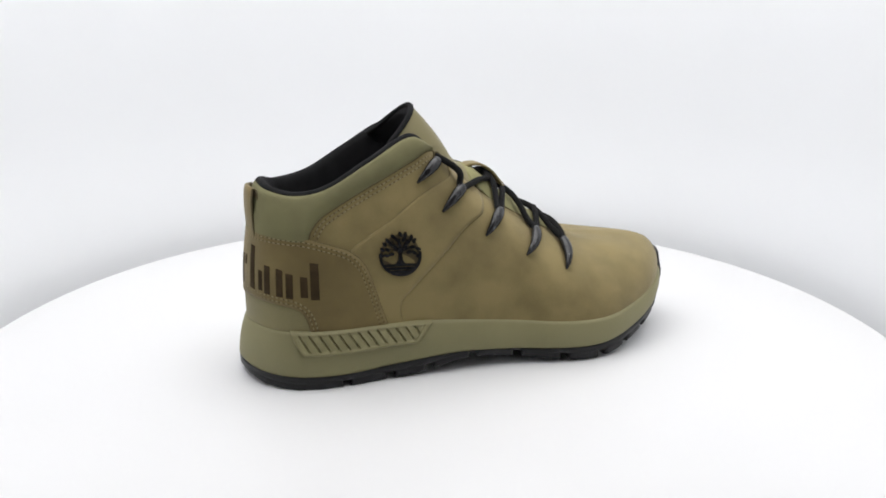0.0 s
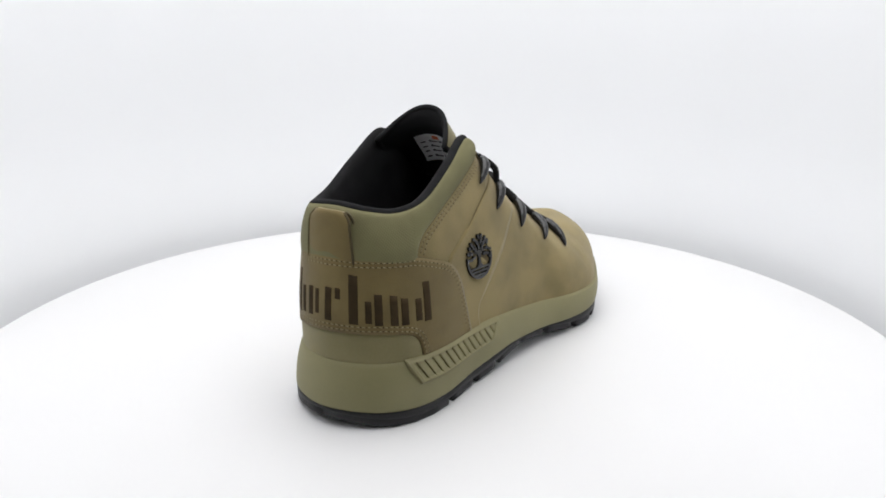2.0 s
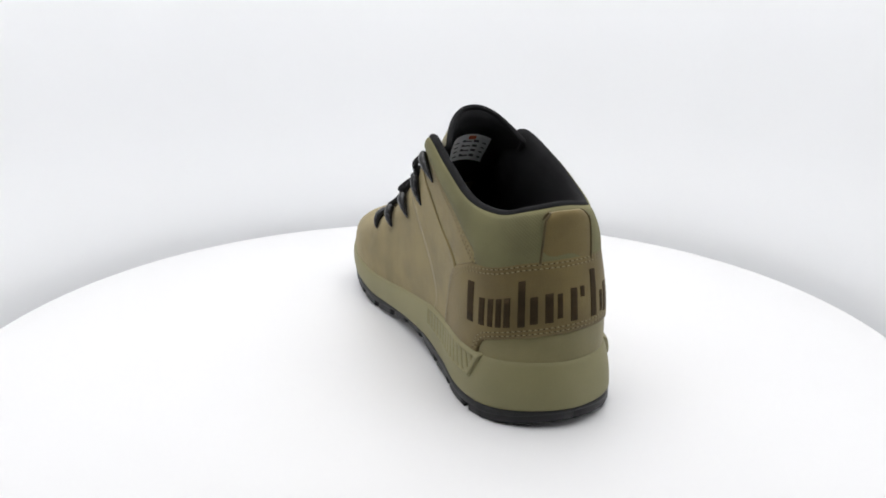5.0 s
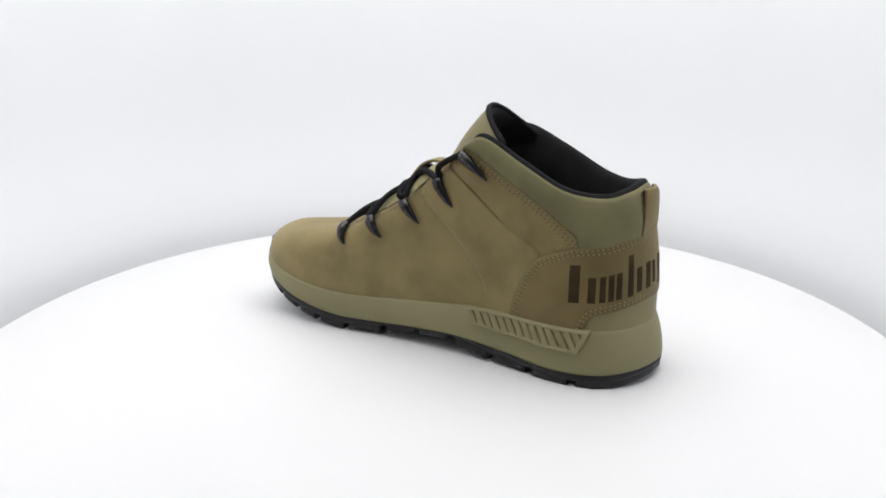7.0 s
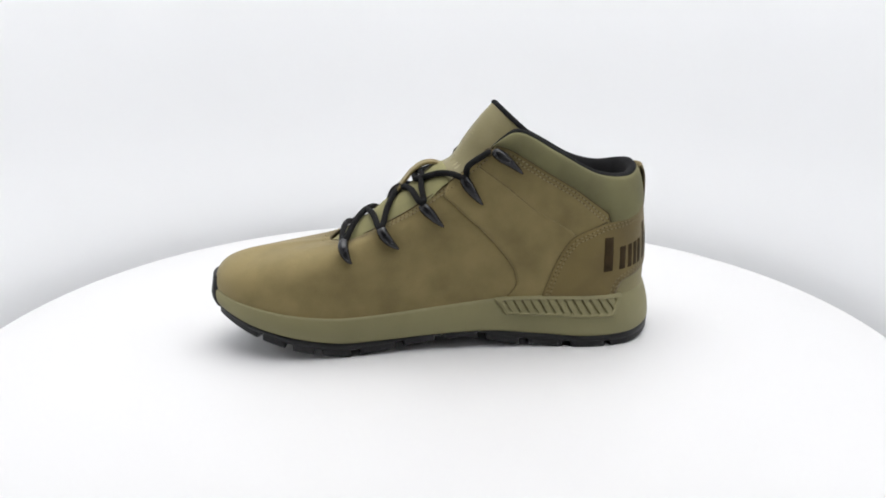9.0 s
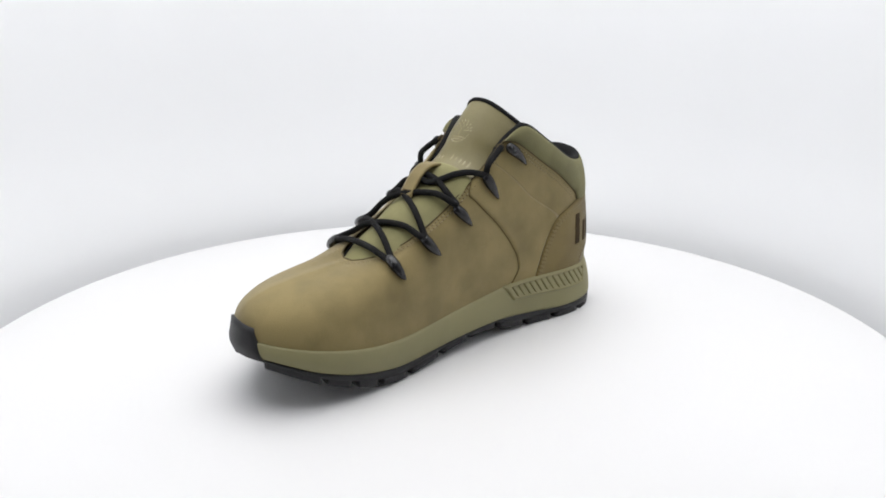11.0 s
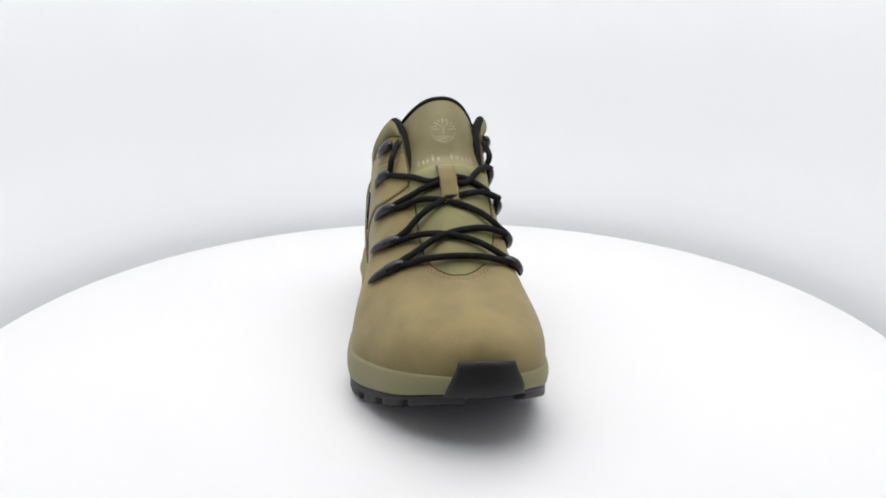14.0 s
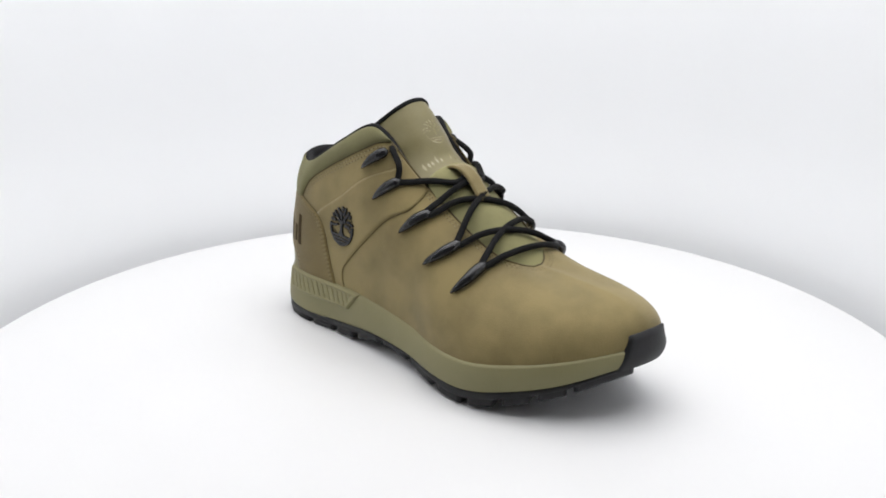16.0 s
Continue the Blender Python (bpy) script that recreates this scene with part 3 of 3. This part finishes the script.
def build_tongue():
    tongue = tagged(new("tongue"), "padded olive tongue")
    tongue.parent = boot
    s, w = np.linspace(0, 1, 90)[:, None], np.linspace(-1, 1, 33)[None, :]
    P = gusset_point(s, w)
    grid_mesh("tongue_gusset", P * MM, GUSSET, tongue, "olive woven textile gusset", uv=np.stack(np.broadcast_arrays(s * 0.11, w * 0.025), -1))
    s, w = np.linspace(0, 1, 48)[:, None], np.linspace(-1, 1, 41)[None, :]
    front = pad_point(s, w, 1.2 * (1 - np.abs(w) ** 4))
    grid_mesh("tongue_face", front * MM, SMOOTH, tongue, "smooth olive leather tongue face")
    back = pad_point(s, w, -2.0 - 5.5 * (1 - np.abs(w) ** 3) * np.clip((1 - s) / 0.12, 0, 1) ** 0.5)
    G = np.concatenate([front[-1:], back[::-1]])
    grid_mesh("tongue_lining", G * MM, LINING, tongue, "black textile tongue lining")
    rim = np.concatenate([front[30:, 0], front[-1, 1:-1], front[30:, -1][::-1]])
    tube("tongue_piping", rim - np.array((0.6, 0, 0.2)), 1.7, LINING, tongue, "black piping", sides=8)
    tube("tongue_fold", front[0], 1.4, SMOOTH, tongue, sides=8)
    # pale worn print: a round emblem of plain strokes and a row of short bars
    def stroke(name, pts, width):
        pts = np.asarray(pts, float)
        C = curve(pts, 12)
        T = np.gradient(C * np.array((70.0, 26.0)), axis=0)
        T /= np.linalg.norm(T, axis=1, keepdims=True) + 1e-9
        Nn = np.stack([-T[:, 1] / 70.0, T[:, 0] / 26.0], 1)
        taper = np.sin(np.linspace(0.35, math.pi - 0.35, 12))[:, None] * width / 2
        E = np.stack([C - Nn * taper, C, C + Nn * taper], 1)
        Q = pad_point(E[..., 0], E[..., 1], 1.2 * (1 - np.abs(E[..., 1]) ** 4) + 0.12)
        grid_mesh(name, Q * MM, SHEEN_MARK, tongue, "pale gloss print")
    def spot(r, a):
        """A point of the round emblem: r in millimetres from its middle, a in degrees."""
        return (0.64 + r * math.sin(math.radians(a)) / 70.0, -0.02 + r * math.cos(math.radians(a)) / 26.0)
    stroke("print_stroke", [spot(8, a) for a in range(185, 356, 17)], 1.1)
    for y, half in ((-4.2, 6.0), (-5.8, 4.6)):
        stroke("print_stroke", [(0.64 + y / 70.0, -0.02 - half / 26.0), (0.64 + y / 70.0, -0.02), (0.64 + y / 70.0, -0.02 + half / 26.0)], 1.2)
    stroke("print_stroke", [spot(3.2, 270), spot(0.5, 270), spot(3.0, 90)], 1.4)
    rnd = random.Random(11)
    for r, n in ((4.0, 4), (6.0, 7), (8.0, 9)):
        for a in np.linspace(12, 168, n):
            a += rnd.uniform(-6, 6)
            stroke("print_stroke", [spot(r - 0.9, a - 5), spot(r, a), spot(r + 0.9, a + rnd.uniform(-3, 8))], 0.9)
    for k, (y, h) in enumerate(((-0.72, 0.10), (-0.6, 0.07), (-0.5, 0.07), (-0.36, 0.11), (-0.22, 0.06), (0.12, 0.1), (0.26, 0.07), (0.4, 0.07), (0.52, 0.07), (0.64, 0.09))):
        stroke("print_bar", [(0.33, y), (0.33 + h * 0.4, y), (0.33 + h * 0.8, y)], 1.5)
    # grey care label sewn inside, with lines of print too small to read
    s, w = np.linspace(0.48, 0.80, 12)[:, None], np.linspace(-0.48, 0.44, 16)[None, :]
    off = -8.6
    lab = grid_mesh("care_label", pad_point(s, w, off + 0 * s * w) * MM, LABEL, tongue, "grey printed care label")
    ww = np.linspace(-0.16, 0.02, 4)[None, :]
    grid_mesh("print_mark", pad_point(np.array([[0.735], [0.78]]), ww, off - 0.25 + 0 * ww) * MM, MARK, lab, "orange print")
    for i, row in enumerate(np.linspace(0.52, 0.70, 4)):
        for j in range(5):
            w0 = -0.42 + 0.165 * j
            ww = np.linspace(w0, w0 + 0.07 + 0.05 * ((i * 3 + j) % 3), 4)[None, :]
            grid_mesh("print_bar", pad_point(np.array([[row], [row + 0.014 + 0.012 * (j % 2)]]), ww, off - 0.25 + 0 * ww) * MM, BAR, lab)


def build_lace_loop():
    """The leather loop on the tongue through which the laces pass."""
    path = curve([(2, 116.6), (8, 119.0), (15.5, 118.5), (22.5, 114.4), (28, 108.2), (31.5, 103.6), (33.6, 100.6)], 28)
    T = np.gradient(path, axis=0)
    T /= np.linalg.norm(T, axis=1, keepdims=True)
    N = np.stack([-T[:, 1], T[:, 0]], 1) * -1
    for_w = np.linspace(-1, 1, 7)
    top = np.array([[(p[0] + n[0] * 0, -5.7 + 5.2 * w, p[1]) for w in for_w] for p, n in zip(path, N)])
    low = np.array([[(p[0] + n[0] * 1.7, -5.7 + 5.2 * w, p[1] + n[1] * 1.7) for w in for_w] for p, n in zip(path, N)])
    G = np.concatenate([top, low[:, ::-1]], 1)
    loop = grid_mesh("lace_loop", G * MM, NUBUCK, boot, "olive nubuck lace loop", closed_v=True, caps=True)
    for k in range(4):
        y = -8.9 + 2.1 * k
        for x, z in ((33.0, 101.7), (31.3, 104.3)):
            tube("stitch", [(x + 0.25, y, z + 0.25), (x + 0.35, y + 0.7, z + 0.35), (x + 0.25, y + 1.4, z + 0.25)], 0.35, SEAM, loop, sides=5)


# ---- lace hooks and laces ----
HEADS = {"outer": [(5.81, 0.905), (6.38, 0.815), (7.43, 0.82), (8.43, 0.815), (9.29, 0.785)],
         "inner": [(20.32, 0.92), (19.49, 0.86), (18.42, 0.87), (17.37, 0.87), (16.37, 0.85)]}
TIPS = {"outer": [(4.95, 0.765), (5.50, 0.615), (6.55, 0.55), (7.49, 0.52), (8.43, 0.49)],
        "inner": [(21.23, 0.775), (20.32, 0.61), (19.40, 0.565), (18.30, 0.565), (17.19, 0.585)]}


def build_hooks():
    for side in ("outer", "inner"):
        for a, b in zip(HEADS[side], TIPS[side]):
            f = np.linspace(-0.13, 1, 28)
            u, v = a[0] + (b[0] - a[0]) * f, a[1] + (b[1] - a[1]) * f
            r = np.interp(f, [-0.13, -0.08, 0.06, 0.3, 0.6, 0.85, 1.0], [1.7, 2.9, 3.4, 3.5, 2.75, 1.65, 0.55])
            P = upper(u, np.minimum(v, 0.995), 0.9 + r * 0.6)
            nrm = upper(u[:1], v[:1], 3.0) - upper(u[:1], v[:1], 0.0)
            hook = tube("lace_hook", P, r, PLASTIC, boot, "glossy black tusk-shaped lace hook", sides=14, flat=0.85, up=nrm[0] / 3)
            # raised collar round the cord hole
            c = P[4]
            t = P[6] - P[2]
            t /= np.linalg.norm(t)
            n = nrm[0] / np.linalg.norm(nrm[0])
            b = np.cross(n, t)
            ang = np.linspace(0, 2 * np.pi, 17)[:-1]
            ring = c + n * r[4] * 0.55 + 1.5 * (np.cos(ang)[:, None] * t * 1.3 + np.sin(ang)[:, None] * b)
            tube("hook_ring", ring, 0.55, PLASTIC, hook, sides=7, closed=True)


def head(side, k):
    """Where the cord lies on a hook, just below its thick end."""
    a, b = np.array(HEADS[side][k - 1]), np.array(TIPS[side][k - 1])
    u, v = a - (b - a) * 0.07
    return upper(np.array([u]), np.array([min(v, 0.985)]), np.array([2.9]))[0]


def clear_of_gusset(C, room=2.3):
    """Lift the cord where it would sink into the tongue gusset."""
    s, w = np.linspace(0, 1, 120)[:, None], np.linspace(-1, 1, 61)[None, :]
    G = gusset_point(s, w)
    need = np.zeros(len(C))
    for k, p in enumerate(C):
        j = int(round((p[1] - YC) / 25 * 30 + 30))
        if 0 <= j <= 60 and G[-1, j, 0] < p[0] < G[0, j, 0]:
            need[k] = max(0, np.interp(p[0], G[::-1, j, 0], G[::-1, j, 2]) + room - p[2])
    near = np.arange(-9, 10)
    pad = np.pad(need, 9, mode="edge")
    most = np.array([pad[k:k + 19].max() for k in range(len(C))])
    soft = np.convolve(np.pad(most, 9, mode="edge"), np.exp(-(near / 4.5) ** 2) / np.exp(-(near / 4.5) ** 2).sum(), "valid")
    return C + np.array((0.25, 0, 0.85)) * np.minimum(soft, 9.0)[:, None]


def build_laces():
    """One round cord: from the upper eyelet down one side, across, and up the other side."""
    lace = tagged(new("laces"), "round black cord laces crossed over the tongue")
    lace.parent = boot
    up = np.array((0.54, 0.0, 0.84))
    o, i = "outer", "inner"

    def hole(side):
        u = 6.12 if side == o else 19.88
        return upper(np.array([u]), np.array([0.97]), np.array([0.8]))[0]

    def turn(side, k):
        """Three points of the cord's bend round a hook."""
        h = head(side, k)
        out = np.array((0, -1.0 if side == o else 1.0, -0.35))
        along = np.array((0.82, 0, -0.57))
        return h, out, along

    def bend(side, k, come):
        h, out, along = turn(side, k)
        a, b = (-1.0, 1.0) if come == "above" else (1.0, -1.0)
        return [h + along * 1.7 * a - out * 1.2, h + out * 1.0, h + along * 1.7 * b - out * 1.2]

    def span(p, q, lift, rise=4.0):
        f = np.linspace(0.2, 0.8, 4)[:, None]
        bow = (1 - np.abs(2 * f - 1) ** 2.2) * 1.1
        slope = np.array((-0.82, 0, 0.57)) * rise
        return list(p * (1 - f) + q * f + up * lift * bow + slope * bow)
    loop_a = [np.array((17.2, -15.7, 109.5)), np.array((17.6, -5.7, 111.4)), np.array((17.2, 5.3, 109.8))]
    loop_b = [np.array((19.8, 5.3, 106.0)), np.array((20.3, -5.7, 107.9)), np.array((19.8, -16.7, 106.2))]
    P = []
    h = hole(o)
    P += [h + np.array((-1.0, 6.0, -2)), h, h * 0.5 + head(o, 2) * 0.5 + np.array((5.0, -1.5, 0.5))]
    b2 = bend(o, 2, "above")
    P += b2 + [b2[-1] * 0.45 + loop_a[0] * 0.55 + up * 1.5] + loop_a
    b3 = bend(i, 3, "above")
    P += [loop_a[-1] * 0.45 + b3[0] * 0.55 + up * 1.8] + b3
    b4 = bend(o, 4, "above")
    P += span(b3[-1], b4[0], 3.6) + b4
    b5 = bend(i, 5, "above")
    P += span(b4[-1], b5[0], 6.2) + b5
    c5 = bend(o, 5, "below")
    P += span(b5[-1], c5[0], 4.2, 1.0) + c5
    c4 = bend(i, 4, "below")
    P += span(c5[-1], c4[0], 3.4) + c4
    c3 = bend(o, 3, "below")
    P += span(c4[-1], c3[0], 6.2) + c3
    P += [c3[-1] * 0.45 + loop_b[-1] * 0.55 + up * 1.2] + loop_b[::-1]
    c2 = bend(i, 2, "below")
    P += [loop_b[0] * 0.45 + c2[0] * 0.55 + up * 2.2] + c2
    h = hole(i)
    P += [h * 0.5 + head(i, 2) * 0.5 + np.array((5.0, 1.5, 0.5)), h, h + np.array((-1.0, -6.0, -2))]
    tube("lace_cord", clear_of_gusset(curve(P, 620)), 1.95, LACE, lace, sides=12)
    for side in (o, i):
        h = hole(side)
        ang = np.linspace(0, 2 * np.pi, 15)[:-1]
        n = np.array((0.35, -0.8 if side == o else 0.8, 0.45))
        n /= np.linalg.norm(n)
        a = np.cross(n, (0, 0, 1.0))
        a /= np.linalg.norm(a)
        b = np.cross(n, a)
        tube("eyelet", h + n * 0.3 + 2.3 * (np.cos(ang)[:, None] * a + np.sin(ang)[:, None] * b), 0.7, SEAM, boot, sides=6, closed=True)


# ---- badge and heel print ----
def blob(cx, cy, rx, ry, turn, n=14):
    c, s = math.cos(turn), math.sin(turn)
    return [(cx + rx * math.cos(a) * c - ry * math.sin(a) * s, cy + rx * math.cos(a) * s + ry * math.sin(a) * c) for a in np.linspace(0, 2 * math.pi, n + 1)[:-1]]


def box2(x0, y0, x1, y1):
    k = max(2, int(abs(x1 - x0) / 3))
    xs = np.linspace(x0, x1, k + 1)
    return [(x, y0) for x in xs] + [(x, y1) for x in xs[::-1]]


def build_badge():
    """Round black rubber badge: dark ground disc, lower rim, bars and leaf-like blobs in relief."""
    c = (4.40, 0.41)
    R = 12.6
    badge = decal("badge", [blob(0, 0, R - 0.8, R - 0.8, 0, 40)], c, -0.3, 0.75, SEAM, boot, "round black rubber badge in relief")
    arc = [(R * math.cos(a), R * math.sin(a)) for a in np.linspace(math.radians(172), math.radians(368), 40)]
    arc += [((R - 1.5) * math.cos(a), (R - 1.5) * math.sin(a)) for a in np.linspace(math.radians(368), math.radians(172), 40)]
    decal("badge_rim", [arc], c, 0.4, 2.0, PLASTIC, badge)
    for y, w in ((-6.0, 10.2), (-8.0, 9.0), (-10.0, 6.6)):
        decal("badge_bar", [box2(-w, y - 0.62, w, y + 0.62)], c, 0.6, 2.0, PLASTIC, badge)
    decal("badge_stem", [[(-2.9, -5.4), (2.9, -5.4), (1.4, -3.4), (1.0, 0), (2.2, 4), (-2.2, 4), (-1.0, 0), (-1.4, -3.4)]], c, 0.6, 2.0, PLASTIC, badge)
    rnd = random.Random(5)
    for ring, (r, n, a0, a1) in enumerate(((5.2, 5, 5, 175), (8.2, 8, -2, 182), (11.0, 11, -4, 184))):
        for a in np.linspace(a0, a1, n):
            t = math.radians(a + rnd.uniform(-4, 4))
            decal("badge_leaf", [blob(r * math.cos(t), 0.6 + r * math.sin(t) * 1.02, 1.75, 0.95, t + rnd.uniform(-0.5, 0.5), 8)], c, 0.6, 2.0, PLASTIC, badge)
    for a in (25, 60, 90, 120, 155):
        t = math.radians(a)
        decal("badge_bar", [[(0.4 * -math.sin(t), 1.5 + 0.4 * math.cos(t)), (9 * math.cos(t) - 0.3 * math.sin(t), 1.5 + 8 * math.sin(t)), (9 * math.cos(t) + 0.3 * math.sin(t), 1.2 + 8 * math.sin(t)), (0.4 * math.sin(t), 1.5 - 0.4 * math.cos(t))]], c, 0.6, 1.8, PLASTIC, badge)


def build_heel_print():
    """Dark sunk print round the heel: plain upright bars of the lettering's size."""
    mark = tagged(new("heel_print"), "dark brown printed bars round heel counter")
    mark.parent = boot
    # middle, width (stations) and foot and head (share of the height) of each bar
    bars = [(-2.62, 0.17, 0, 1), (-2.22, 0.13, 0, 0.66), (-1.96, 0.11, 0, 0.66), (-1.74, 0.11, 0, 0.66), (-1.52, 0.12, 0, 0.66), (-1.16, 0.13, 0, 1), (-0.86, 0.13, 0.04, 0.62),
            (-0.52, 0.13, 0.04, 0.64), (-0.28, 0.09, 0.1, 0.6), (0.06, 0.13, 0, 0.66), (0.30, 0.09, 0.46, 0.68), (0.66, 0.15, 0, 1), (1.0, 0.11, 0.04, 0.5), (1.24, 0.14, 0, 0.66),
            (1.62, 0.14, 0, 0.66), (1.90, 0.14, 0, 0.62), (2.28, 0.13, 0.06, 0.6), (2.54, 0.15, 0, 1)]
    for m, w, a, b in bars:
        us = np.linspace(m - w * 0.7, m + w * 0.7, 5)
        lo = np.interp(us, [-3, -1.5, 0, 1.5, 3], [0.20, 0.245, 0.275, 0.27, 0.24])
        hi = np.interp(us, [-3, -1.5, 0, 1.5, 3], [0.475, 0.55, 0.60, 0.58, 0.49])
        A = np.stack([us, lo + (hi - lo) * a], 1)
        B = np.stack([us, lo + (hi - lo) * b], 1)
        patch("print_bar", A, B, 5, 1.62, INK, mark, sink=-1.2)


build_midsole()
build_outsole()
build_toe_cap()
build_upper_panels()
build_lining()
build_heel_tab()
build_tongue()
build_lace_loop()
build_hooks()
build_laces()
build_badge()
build_heel_print()


# ---- movement: the turntable carries the boot round at an even speed ----
def motions():
    turn = [20.019 + 18.51 * k * 0.5 for k in range(33)]
    rows = [(k * 0.5, pose(-0.0012 + 0.0015 * math.cos(math.radians(a)), 0.0015 * math.sin(math.radians(a)), 0, 0, 0, a)) for k, a in enumerate(turn)]
    walk(boot, rows)
    walk(turntable, [(k * 0.5, pose(-0.0105, -0.005, 0, 0, 0, 18.51 * k * 0.5)) for k in range(33)])


motions()
